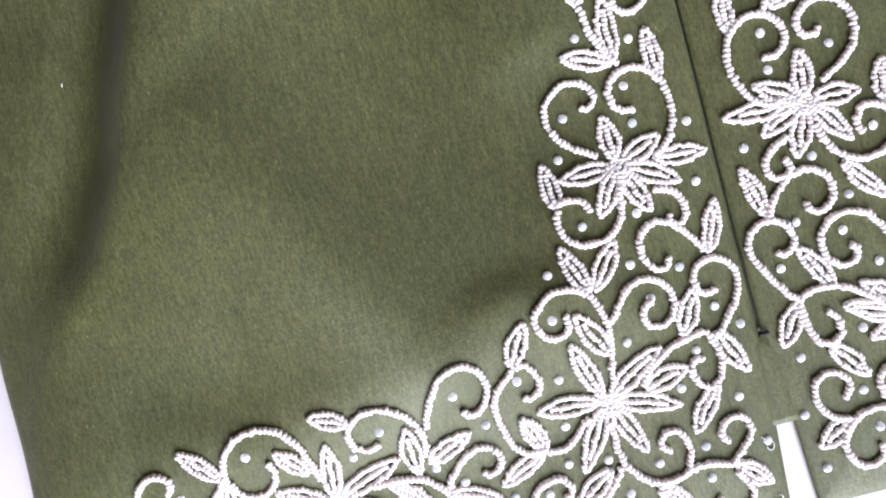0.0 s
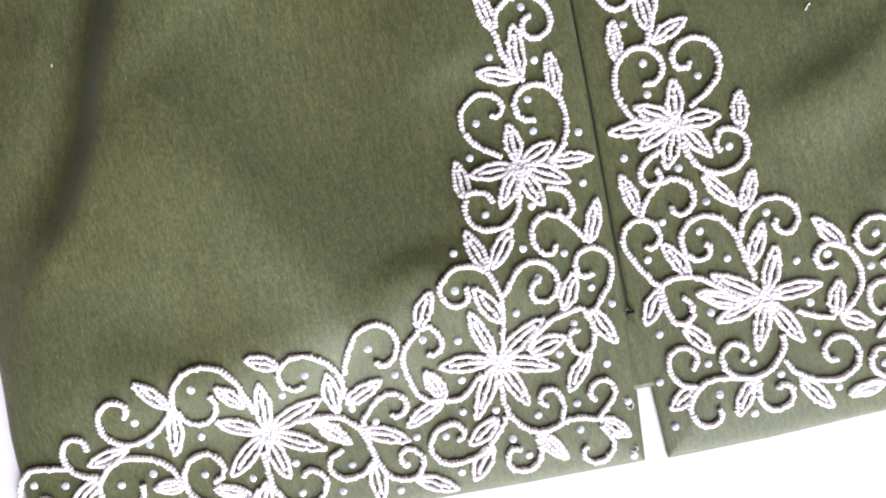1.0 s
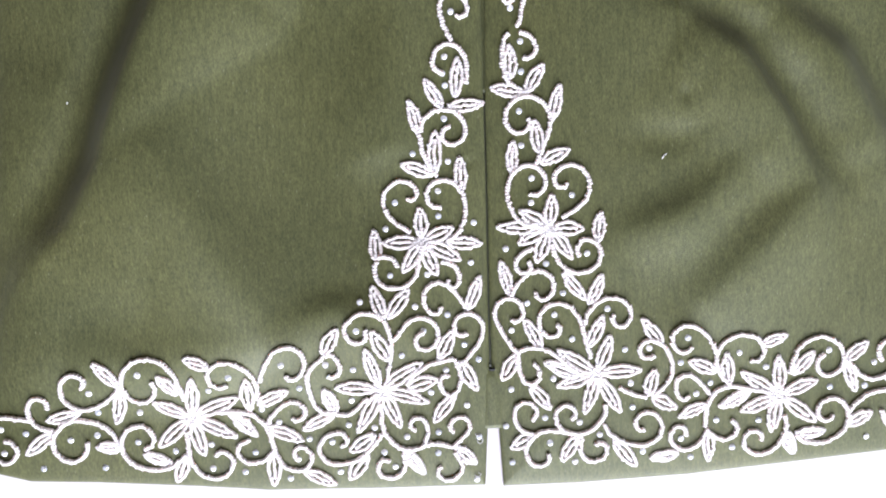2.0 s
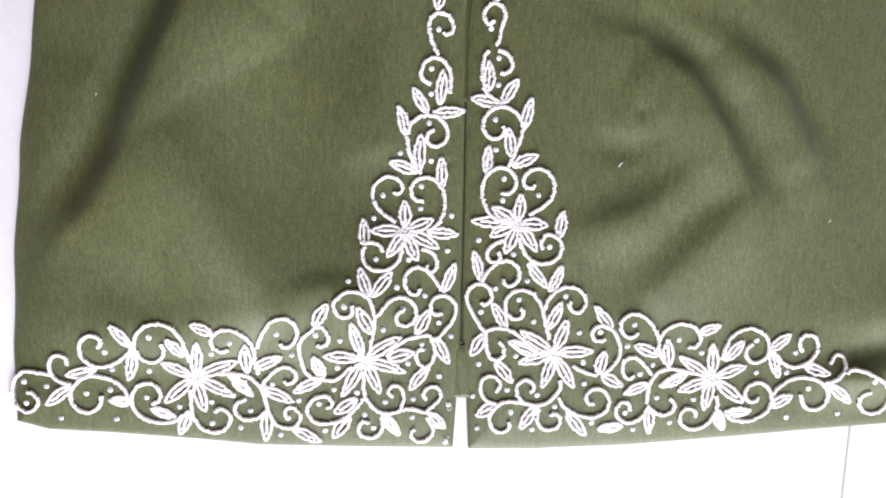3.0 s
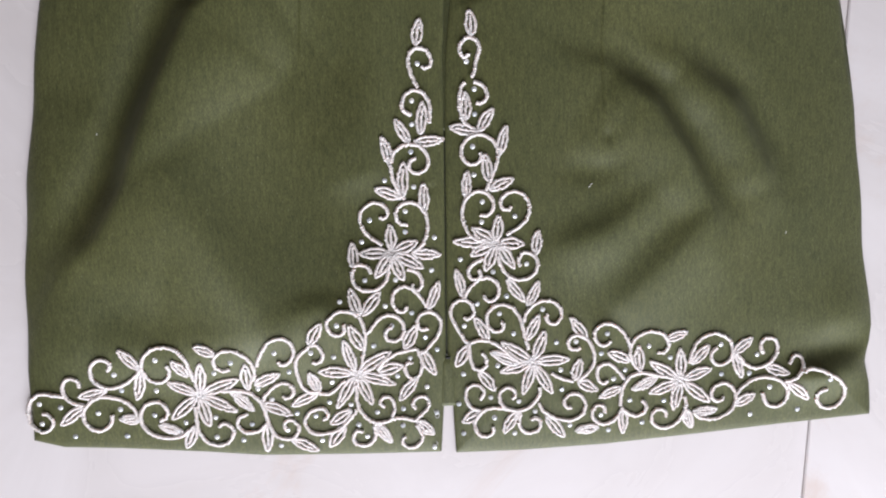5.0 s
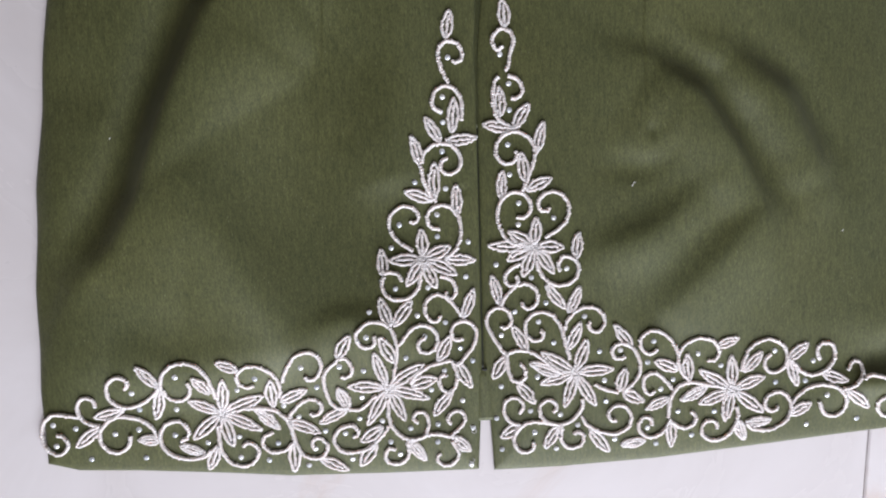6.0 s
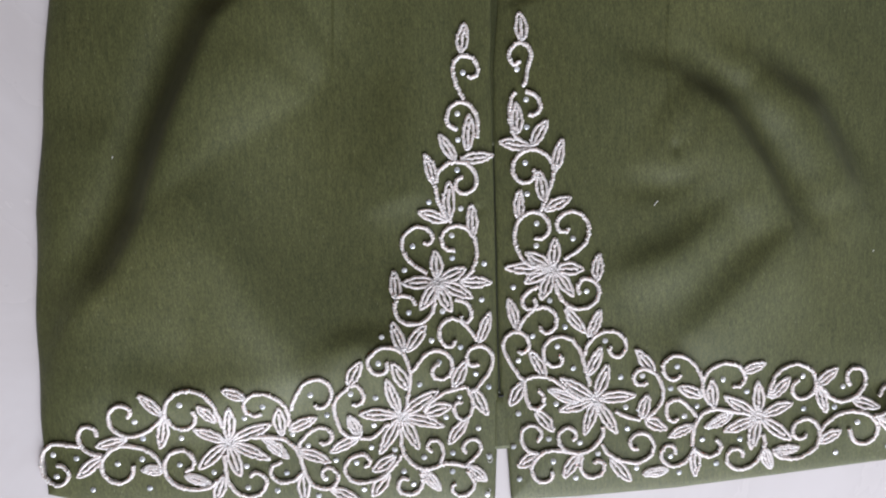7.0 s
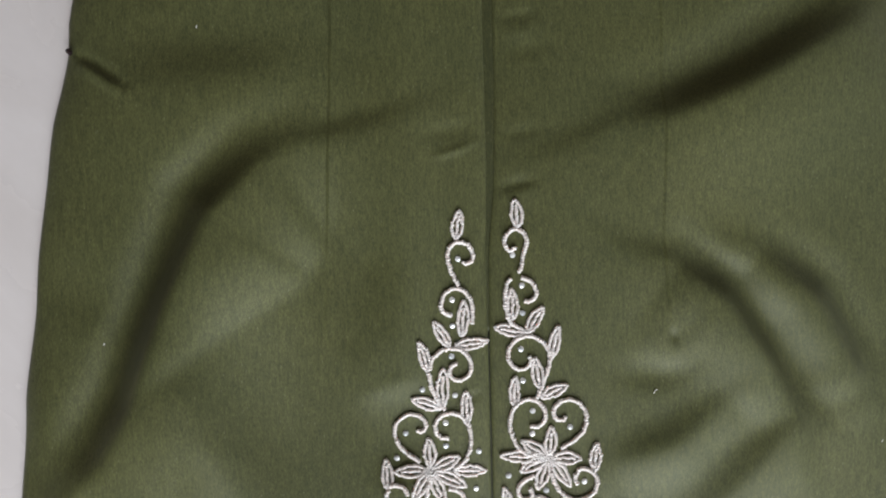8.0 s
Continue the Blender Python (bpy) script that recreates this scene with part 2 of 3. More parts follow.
def cloth_height(x, y, edge):
    rise = 1 - 0.6 * np.exp(-np.maximum(edge, 0) / 0.6)
    lift = 1 - np.exp(-np.maximum(edge, 0) / 12.0)
    return 0.5 + BASE * (0.3 + 0.7 * lift) * rise + soft_floor(folds(x, y) * lift, -2.7) * rise


def surface(x, y):
    """Height of the cloth at places, in millimetres."""
    x, y = np.asarray(x, float), np.asarray(y, float)
    mid = 0.5 * (np.interp(y, *SLIT_LEFT) + np.interp(y, *SLIT_RIGHT))
    one = np.minimum(np.minimum(x - np.interp(y, *SIDE_LEFT), np.interp(y, *SLIT_LEFT) - x), y - np.interp(x, *HEM_LEFT))
    two = np.minimum(np.minimum(np.interp(y, *SIDE_RIGHT) - x, x - np.interp(y, *SLIT_RIGHT)), y - np.interp(x, *HEM_RIGHT))
    return cloth_height(x, y, np.where(x < mid, one, two))


def front_panel(parent, slit, side, hem, across=330, along=330):
    # closer rows at the edges, where the cloth turns down
    u = np.linspace(0, 1, across)
    u = np.concatenate(([0, 0.0015, 0.0032, 0.0055], u[3:-3], [0.9945, 0.9968, 0.9985, 1]))
    v = np.concatenate(([0, 0.001, 0.0025, 0.0045, 0.008], np.linspace(0, 1, along)[3:]))
    U, V = np.meshgrid(u, v)
    x_hem = np.interp(0, *slit) * (1 - U) + np.interp(0, *side) * U
    order = np.argsort(hem[0])
    low = np.interp(x_hem, np.array(hem[0])[order], np.array(hem[1])[order])
    y = low + V * (TOP - low)
    a, b = np.interp(y, *slit), np.interp(y, *side)
    wander = 0.35 * np.sin(y * 0.11) + 0.25 * np.sin(y * 0.043 + 1)
    x = a * (1 - U) + (b + wander) * U
    edge = np.minimum(np.minimum(U, 1 - U) * np.abs(b - a), V * (TOP - low))
    z = cloth_height(x, y, edge)
    n, k = x.shape
    verts = np.stack([x, y, z], -1).reshape(-1, 3) * MM
    # the turned edge, down to the floor
    first = (np.arange(n - 1)[:, None] * k + np.arange(k - 1)).reshape(-1, 1)
    corners = np.array((0, 1, k + 1, k))
    faces = first + (corners[::-1] if b.mean() < a.mean() else corners)
    ob = mesh_object("front_panel", verts.tolist(), faces.tolist(), SATIN, parent)
    turn = ob.modifiers.new("thickness", "SOLIDIFY")
    turn.thickness, turn.offset = 0.0004, -1.0
    return ob


garment = tagged(new("blouse"), "olive satin blouse with white beaded floral border, lying on tiles", "blouse")
left = tagged(front_panel(garment, SLIT_LEFT, SIDE_LEFT, HEM_LEFT), "olive satin front with soft folds")
right = tagged(front_panel(garment, SLIT_RIGHT, SIDE_RIGHT, HEM_RIGHT), "olive satin front with a crumpled side")


def strip(name, parent, mat, x_of, y0, y1, rows=120):
    """A narrow flat band of folded cloth, with rounded long edges."""
    verts, faces = [], []
    for i in range(rows + 1):
        y = y0 + (y1 - y0) * i / rows
        c = x_of(y)
        z = np.interp(y, (20, 46, 51, 200, 280), (1.78, 1.78, 0.7, 0.7, 1.0))
        half = np.interp(y, (20, 49.8, 50), (4.4, 2.4, 4.6))
        for dx, dz in ((-1, -0.35), (-0.85, 0), (-0.3, 0.06), (0.3, 0.06), (0.85, 0), (1, -0.35)):
            verts.append(((c + dx * half) * MM, y * MM, (z + dz) * MM))
    for i in range(rows):
        for j in range(5):
            q = i * 6 + j
            faces.append((q, q + 1, q + 7, q + 6))
    ob = mesh_object(name, verts, faces, mat, parent)
    turn = ob.modifiers.new("thickness", "SOLIDIFY")
    turn.thickness = 0.0004
    return ob


def opening(y):
    return 0.5 * (np.interp(y, *SLIT_LEFT) + np.interp(y, *SLIT_RIGHT))


tagged(strip("underlap", garment, SATIN, opening, 22.0, 49.6, 16), "olive satin tab behind the hem slit")
# this length of underlap carries the gap's shade in its colour
tagged(strip("underlap", garment, GAP_SHADE, opening, 50.0, 172.0, 80), "satin behind the closed front, coloured dark for the gap's shade")
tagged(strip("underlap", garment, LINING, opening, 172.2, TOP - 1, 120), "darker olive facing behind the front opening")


def back_sheet():
    """The back of the blouse, of which a sliver shows past one side."""
    verts, faces = [], []
    rows = 80
    for i in range(rows + 1):
        y = 60 + (TOP - 62) * i / rows
        reach = 1.7 * math.exp(-((y - 205) / 60.0) ** 2)
        a, b = np.interp(y, *SIDE_LEFT) + 6, np.interp(y, *SIDE_RIGHT) - 1.2 + reach * 1.6
        for x in (a, (a + b) / 2, b - 3, b - 0.6, b):
            verts.append((x * MM, y * MM, (0.2 if x == b else 0.7) * MM))
    for i in range(rows):
        for j in range(4):
            q = i * 5 + j
            faces.append((q, q + 1, q + 6, q + 5))
    return mesh_object("back_panel", verts, faces, LINING, garment)


back_sheet()

# ---- bead work ----
SPOKES = 7
BEAD_RINGS = ((0.0, 0.64), (0.18, 0.91), (0.5, 1.0), (0.82, 0.91))


def thread_beads(name, line, parent, size=2.4, pitch=1.42, label=""):
    """Seed beads threaded closely along a line of places in millimetres and sewn down: one string, one mesh."""
    step = np.linalg.norm(np.diff(line, axis=0), axis=1)
    run = np.concatenate(([0], np.cumsum(step)))
    count = max(2, int(round(run[-1] / pitch)))
    gap = run[-1] / count
    at, reach, drift, lift = [], [], [], []
    for n in range(count):
        s, d, e = size * random.uniform(0.87, 1.12), random.gauss(0, 0.14), random.uniform(-0.1, 0.18)
        if random.random() < 0.04:
            s *= 0.8
        for f, r in BEAD_RINGS:
            at.append((n + f) * gap)
            reach.append(s * 0.5 * r)
            drift.append(d)
            lift.append(e)
    at.append(run[-1])
    reach.append(0.2)
    drift.append(0.0)
    lift.append(0.0)
    reach[0] = 0.2
    at = np.array(at)
    xs, ys = np.interp(at, run, line[:, 0]), np.interp(at, run, line[:, 1])
    ahead, behind = np.minimum(at + 0.4, run[-1]), np.maximum(at - 0.4, 0)
    tx = np.interp(ahead, run, line[:, 0]) - np.interp(behind, run, line[:, 0])
    ty = np.interp(ahead, run, line[:, 1]) - np.interp(behind, run, line[:, 1])
    size_t = np.maximum(np.hypot(tx, ty), 1e-6)
    nx, ny = -ty / size_t, tx / size_t
    drift, lift, reach = np.array(drift), np.array(lift), np.array(reach)
    cx, cy = xs + nx * drift, ys + ny * drift
    cz = surface(cx, cy) + size * 0.28 + lift
    q = math.tau * np.arange(SPOKES) / SPOKES
    a, e = reach[:, None] * np.cos(q), reach[:, None] * np.sin(q)
    verts = np.stack([cx[:, None] + nx[:, None] * a, cy[:, None] + ny[:, None] * a, cz[:, None] + e], -1).reshape(-1, 3) * MM
    verts, faces, rings = verts.tolist(), [], len(at)
    for i in range(rings - 1):
        for j in range(SPOKES):
            k = (j + 1) % SPOKES
            faces.append((i * SPOKES + j, i * SPOKES + k, (i + 1) * SPOKES + k, (i + 1) * SPOKES + j))
    faces.append(tuple(range(SPOKES))[::-1])
    faces.append(tuple((rings - 1) * SPOKES + j for j in range(SPOKES)))
    ob = mesh_object(name, verts, faces, BEAD, parent)
    return tagged(ob, label) if label else ob


def scroll(x, y, heading, length, *turns):
    """A curling tendril: it starts at a place with a heading (degrees) and turns on its way by powers of the distance."""
    n = max(24, int(length * 1.5))
    s = (np.arange(n) + 0.5) / n
    th = np.radians(heading + sum(c * s ** (k + 1) for k, c in enumerate(turns)))
    steps = np.stack([np.cos(th), np.sin(th)], 1) * length / n
    return thread_beads("beaded_tendril", np.vstack([[[x, y]], [x, y] + np.cumsum(steps, 0)]), garment)


def leaf_line(x0, y0, x1, y1, width, size, ribs=1):
    """One string of beads that goes round a pointed leaf and then up its middle."""
    bow, lean = random.uniform(-0.4, 0.4), random.uniform(0.8, 1.0)
    s = np.linspace(0, 1, 18)
    dx, dy = x1 - x0, y1 - y0
    long = math.hypot(dx, dy)
    nx, ny = -dy / long, dx / long
    spread = max(width / 2 - size * 0.5, 0.8) * np.sin(np.pi * s ** lean) ** 0.75
    mid = bow * np.sin(np.pi * s)
    out = np.concatenate((mid + spread, (mid - spread)[::-1]))
    far = np.concatenate((s, s[::-1]))
    if ribs == 1:
        out, far = np.concatenate((out, mid[1:-3])), np.concatenate((far, s[1:-3]))
    else:
        half = spread * 0.4
        out = np.concatenate((out, (mid + half)[1:-2], (mid - half)[2:-2][::-1]))
        far = np.concatenate((far, s[1:-2], s[2:-2][::-1]))
    return np.stack([x0 + dx * far + nx * out, y0 + dy * far + ny * out], 1)


def leaf(x0, y0, x1, y1, width, full=False):
    line = leaf_line(x0, y0, x1, y1, width + 0.9, 1.7, 2 if full else 1)
    return thread_beads("beaded_leaf", line, garment, 1.88, 1.3, "leaf packed full of white beads" if full else "")


def flower(x, y):
    ring = [[x + r * math.cos(a), y + r * math.sin(a)] for r, a in zip(np.linspace(2.0, 0.3, 22), np.linspace(0, 12.5, 22))]
    return thread_beads("beaded_flower", np.array(ring), garment, 1.7, 1.2, "white beaded flower with pointed petals")


def petal(bloom, x, y, x1, y1):
    dx, dy = x1 - x, y1 - y
    long = math.hypot(dx, dy)
    line = leaf_line(x + dx / long * 1.8, y + dy / long * 1.8, x1, y1, random.uniform(6.5, 7.1), 1.8)
    return thread_beads("petal", line, bloom, 1.92, 1.3)


stone_verts, stone_faces = [(0, 0, 0.55)], []
for radius, height in ((0.55, 0.5), (0.9, 0.25), (1.0, 0.0)):
    for j in range(10):
        stone_verts.append((radius * math.cos(j * math.tau / 10), radius * math.sin(j * math.tau / 10), height))
for j in range(10):
    k = (j + 1) % 10
    stone_faces.append((0, 1 + j, 1 + k))
    for i in (0, 10):
        stone_faces.append((1 + i + j, 11 + i + j, 11 + i + k, 1 + i + k))
stone_mesh = bpy.data.meshes.new("rhinestone")
stone_mesh.from_pydata([(a * 1.45 * MM, b * 1.45 * MM, c * 1.45 * MM) for a, b, c in stone_verts], [], stone_faces)
stone_mesh.materials.append(STONE)


def rhinestone(x, y):
    ob = new("rhinestone", stone_mesh)
    ob.parent = garment
    ob.matrix_basis = pose(x * MM, y * MM, (float(surface(x, y)) + 0.05) * MM, random.gauss(0, 7), random.gauss(0, 7), random.uniform(0, 360))
    return ob


def fibre(name, mat, thick, parent, *way):
    """A short thread lying on the cloth along a way of places, as a thin tube."""
    line = np.array(list(zip(way[0::2], way[1::2])), float)
    s = np.linspace(0, len(line) - 1, 6 * len(line))
    xs, ys = np.interp(s, range(len(line)), line[:, 0]), np.interp(s, range(len(line)), line[:, 1])
    xs, ys = (np.convolve(np.pad(c, 3, "edge"), np.ones(7) / 7, "valid") for c in (xs, ys))
    zs = np.maximum(surface(xs, ys), 1.6) + thick * 0.6 + 0.3 * np.sin(s * 2.2) ** 2
    verts, faces = [], []
    for i in range(len(s)):
        j, k = min(i + 1, len(s) - 1), max(i - 1, 0)
        dx, dy = xs[j] - xs[k], ys[j] - ys[k]
        d = math.hypot(dx, dy) or 1
        r = thick * (0.3 if i in (0, len(s) - 1) else 0.5)
        for q in range(5):
            a, e = r * math.cos(q * math.tau / 5), r * math.sin(q * math.tau / 5)
            verts.append(((xs[i] - dy / d * a) * MM, (ys[i] + dx / d * a) * MM, (zs[i] + e) * MM))
    for i in range(len(s) - 1):
        for q in range(5):
            w = (q + 1) % 5
            faces.append((i * 5 + q, i * 5 + w, i * 5 + 5 + w, i * 5 + 5 + q))
    return mesh_object(name, verts, faces, mat, parent)


NYLON = material("clear_nylon_thread", (0.62, 0.6, 0.58), 0.25)[0]
LINT = material("white_lint", (0.8, 0.79, 0.74), 0.8)[0]
KNOT = material("maroon_thread", (0.03, 0.015, 0.014), 0.8)[0]
tagged(fibre("stitch", THREAD, 1.5, garment, -1.9, 49.4, -0.4, 49.0, 1.2, 49.3), "black thread tack closing the slit")
tagged(fibre("thread_knot", KNOT, 2.4, garment, -191.5, 312.0, -190.2, 310.2, -189.0, 309.2), "dark thread knot on the side seam")
fibre("loose_thread", NYLON, 0.35, garment, -9.4, 20.5, -7.4, 18.6, -8.4, 16.4, -6.2, 15.2, -5.6, 18.4, -7.6, 17.2)
fibre("loose_thread", NYLON, 0.35, garment, -10.2, 1.4, -8.2, 0.2, -6.9, 1.6, -8.4, 2.4)
fibre("lint", LINT, 0.45, garment, 77.4, 139.6, 78.2, 141.2, 79.6, 141.9)
fibre("lint", LINT, 0.35, garment, -179.6, 173.0, -179.0, 174.2)
fibre("lint", LINT, 0.35, garment, 186.0, 112.0, 186.8, 113.3)
fibre("lint", LINT, 0.35, garment, -130.0, 318.5, -129.6, 320.0)


# scrolls: start, heading, length, then how the heading turns along it
scroll(-205.1, 36.3, 194, 58.5, -684, 5074, -11615, 11949, -4369)
scroll(-196.5, 40.7, 67, 32.0, 421, 741, -3205, 4105, -1793)
scroll(-180.8, 25.2, -85, 66.5, -414, -627, 1399, -621, -108)
scroll(-180.6, 50.4, -4, 56.8, 1753, -5748, 11811, -11651, 4264)
scroll(-148.9, 52.1, -59, 71.9, -591, -911, 4450, -6068, 2753)
scroll(-116.3, 49.2, -136, 47.9, -637, 22, 1246, -1430, 450)
scroll(-156.3, 21.0, -11, 62.5, 1108, -2533, 5228, -5738, 2366)
scroll(-136.9, 28.1, -86, 52.1, -95, 513, 329, -1213, 805)
scroll(-109.3, 23.1, -138, 28.8, -624, 5324, -12318, 12363, -4572)
scroll(-122.6, 36.2, -3, 54.1, 94, -598, -820, 3008, -1669)
scroll(-85.5, 8.0, 56, 22.1, -342, 3223, -7935, 8832, -3513)
scroll(-100.3, 29.8, 89, 32.8, -580, 3080, -7819, 7923, -2938)
scroll(-102.1, 49.4, 97, 46.5, -642, 4341, -13362, 16089, -6800)
scroll(-74.6, 60.1, -94, 35.4, -1052, 6769, -15590, 15483, -5500)
scroll(-73.7, 59.6, 24, 18.1, -362, 468, -369)
scroll(-71.3, 34.0, -51, 18.3, 237, -147)
scroll(-69.2, 18.7, -47, 47.8, 2130, -8282, 18039, -18090, 6667)
scroll(-58.4, 13.6, 47, 12.0, -4, 12)
scroll(-50.6, 36.9, -88, 36.5, -28, 142, 413, -790, 408)
scroll(-32.3, 17.1, 5, 13.6, -25, -5)
scroll(-31.9, 17.8, 41, 23.5, 470, -2132, 5278, -5062, 1765)
scroll(-19.4, 15.1, 48, 29.3, -39, -908, 5554, -7822, 3528)
scroll(-47.6, 9.6, 134, 32.6, 573, 576, -3840, 5830, -2857)
scroll(-24.4, 6.4, -164, 27.8, 608, -17, -2507, 4523, -2347)
scroll(-38.9, 44.1, 64, 25.4, -101, 40)
scroll(-17.3, 55.1, -64, 17.3, 1, -85)
scroll(-20.1, 39.2, 172, 13.6, -263, 395, -378)
scroll(11.2, 56.4, 33, 33.6, -163, 9, 99)
scroll(12.2, 56.6, -151, 29.9, 1188, -7154, 18180, -18882, 6995)
scroll(16.3, 25.4, 24, 33.5, 548, -858, 2761, -4103, 2022)
scroll(33.9, 25.2, 20, 52.0, 1018, -849, -127, 593, -198)
scroll(23.3, 10.2, -59, 41.5, -710, 543, 280, -964, 539)
scroll(45.0, 12.4, 78, 32.3, -1071, 1887, -1511, -519, 888)
scroll(49.3, 22.7, -92, 59.3, 791, -4010, 10615, -11518, 4610)
scroll(85.1, 15.3, 52, 33.6, 698, 152, -2546, 3809, -1768)
scroll(55.9, 39.1, -38, 13.6, 31, 4)
scroll(72.1, 53.0, -138, 50.2, -485, -2573, 9174, -10757, 4281)
scroll(88.2, 56.4, -98, 43.4, -980, 2653, -6106, 6838, -2755)
scroll(114.8, 48.8, -36, 54.1, 1048, -2114, 2417, -947, -52)
scroll(86.4, 34.0, -42, 33.7, -2333, 10788, -25334, 26508, -10040)
scroll(94.2, 18.8, 85, 42.8, -33, 520, -3555, 5433, -2473)
scroll(94.8, 18.2, -46, 23.4, -13, 294, -73)
scroll(148.8, 50.0, -166, 65.9, 773, 456, -3589, 5070, -2299)
scroll(175.1, 45.5, 126, 54.0, -25, -4867, 14393, -16449, 6616)
scroll(189.3, 39.3, 31, 30.5, 1002, -8574, 20290, -20228, 7324)
scroll(196.8, 34.5, 68, 65.0, -1276, 6669, -16298, 16793, -6336)
scroll(174.9, 23.5, -91, 60.3, 260, 1552, -3636, 3012, -854)
scroll(152.5, 22.2, -87, 64.9, -1575, 4023, -7778, 7867, -3054)
scroll(119.9, 11.2, 59, 49.8, 944, -938, 719, -631, 319)
scroll(-49.2, 101.5, 13, 11.4, -38, -74)
scroll(-49.8, 100.0, -103, 38.1, -93, 2347, -6218, 7004, -2868)
scroll(-56.1, 70.6, -49, 38.4, -727, 812, -1108, 1187, -527)
scroll(-47.6, 74.5, -66, 28.0, 3, -215, 190)
scroll(-44.1, 65.4, 17, 50.4, 807, -5349, 11395, -11169, 3936)
scroll(-22.6, 78.6, -52, 41.9, -1860, 7568, -16945, 17143, -6290)
scroll(-18.5, 90.7, -106, 22.8, 11, 4240, -12841, 14869, -6042)
scroll(-10.9, 66.3, -124, 47.3, -1189, 3037, -6083, 5991, -2127)
scroll(17.1, 97.1, -34, 25.2, -506, 13, 197)
scroll(20.4, 83.5, -127, 41.9, 1505, -5220, 11309, -11466, 4261)
scroll(8.7, 71.5, -57, 48.9, 1403, -4968, 12184, -13781, 5557)
scroll(28.5, 68.4, -7, 62.8, -1905, 6171, -12535, 12099, -4256)
scroll(40.0, 98.3, 135, 53.3, -737, -46, 1938, -2820, 1277)
scroll(41.2, 67.8, 91, 47.0, -322, 693, -1727, 1693, -752)
scroll(-35.1, 127.2, -68, 48.5, 1740, -5490, 10249, -9075, 2975)
scroll(-20.1, 122.7, -159, 55.7, -779, 995, -1616, 1983, -948)
scroll(-14.7, 157.1, -196, 53.0, 1061, -1206, 675, 50, -116)
scroll(-28.7, 154.5, -82, 20.5, 6, 33)
scroll(19.2, 160.0, -51, 66.1, -1143, 1804, -1558, -166, 658)
scroll(18.7, 127.1, -40, 60.2, 1047, -2805, 6807, -8300, 3687)
scroll(35.3, 131.1, -93, 52.8, -1627, 4537, -7954, 6755, -2134)
scroll(23.9, 143.6, -121, 5.9, 77, -129)
scroll(-10.5, 206.0, -77, 42.7, 1707, -6776, 15941, -17005, 6533)
scroll(-16.6, 180.8, 199, 40.7, -934, 3111, -7185, 7439, -2737)
scroll(14.0, 211.9, -65, 41.3, -2311, 10612, -26486, 29473, -11754)
scroll(17.8, 186.2, -27, 19.3, 301, -78, -27)
scroll(12.2, 197.1, -142, 26.0, 257, -443, 305)
# leaves: base, tip, width
leaf(-162.9, 50.2, -172.8, 61.5, 5.4)
leaf(-162.5, 49.6, -167.1, 33.1, 5.4)
leaf(-182.7, 38.7, -197.5, 35.7, 5.4)
leaf(-194.7, 30.2, -207.8, 20.6, 5.4)
leaf(-166.0, 21.4, -177.0, 22.5, 5.4, True)
leaf(-144.7, 13.7, -156.6, 18.4, 4.9, True)
leaf(-137.8, 17.3, -143.3, 4.6, 5.4)
leaf(-138.7, 45.6, -146.0, 54.5, 5.4)
leaf(-122.4, 57.6, -133.3, 62.1, 5.1)
leaf(-74.4, 60.6, -67.7, 71.6, 5.9)
leaf(-108.0, 36.7, -108.2, 51.3, 5.9)
leaf(-104.2, 39.5, -90.6, 45.2, 5.6)
leaf(-100.7, 28.2, -85.7, 21.4, 5.6)
leaf(-117.0, 35.3, -106.1, 24.6, 5.6, True)
leaf(-99.3, 17.3, -100.0, 1.0, 5.9)
leaf(-86.1, 7.2, -72.6, 0.2, 5.6)
leaf(-70.9, 33.8, -75.6, 44.6, 5.9, True)
leaf(-71.5, 32.7, -85.5, 26.4, 5.4)
leaf(-53.9, 22.7, -65.2, 15.4, 5.9)
leaf(-57.4, 13.5, -66.1, 2.2, 6.4)
leaf(-40.9, 14.7, -32.5, 3.5, 5.4, True)
leaf(-18.4, 15.1, -9.2, 7.0, 5.9, True)
leaf(-14.3, 53.7, -7.4, 40.2, 5.9)
leaf(-17.5, 39.1, -27.5, 26.9, 5.6)
leaf(-38.1, 43.2, -25.3, 46.2, 6.4)
leaf(11.3, 55.8, 4.2, 44.0, 5.9)
leaf(16.5, 41.0, 24.8, 30.4, 5.6)
leaf(16.8, 19.1, 7.1, 12.8, 5.9)
leaf(36.9, 17.5, 29.2, 6.3, 5.6)
leaf(53.2, 15.4, 63.2, 2.4, 5.6)
leaf(82.2, 7.4, 69.6, 5.9, 5.1, True)
leaf(95.3, 17.6, 96.0, 3.1, 5.4)
leaf(94.6, 29.3, 82.6, 24.4, 5.1)
leaf(68.9, 34.9, 72.0, 46.5, 5.9)
leaf(71.1, 34.3, 81.5, 28.5, 5.6)
leaf(75.3, 58.0, 67.0, 69.5, 5.4)
leaf(99.1, 44.3, 87.4, 49.7, 5.6)
leaf(105.4, 38.5, 104.3, 52.6, 5.6)
leaf(114.9, 34.9, 101.0, 28.0, 5.4, True)
leaf(38.0, 45.0, 23.0, 51.8, 5.6, True)
leaf(120.0, 56.1, 130.9, 59.6, 5.1)
leaf(134.1, 41.6, 143.7, 51.4, 5.6)
leaf(158.3, 47.2, 168.0, 54.7, 5.6)
leaf(158.9, 46.6, 162.7, 32.6, 5.1)
leaf(176.3, 38.5, 188.9, 34.1, 5.4)
leaf(188.3, 29.0, 200.6, 18.9, 5.1)
leaf(159.1, 17.0, 170.1, 22.6, 5.6)
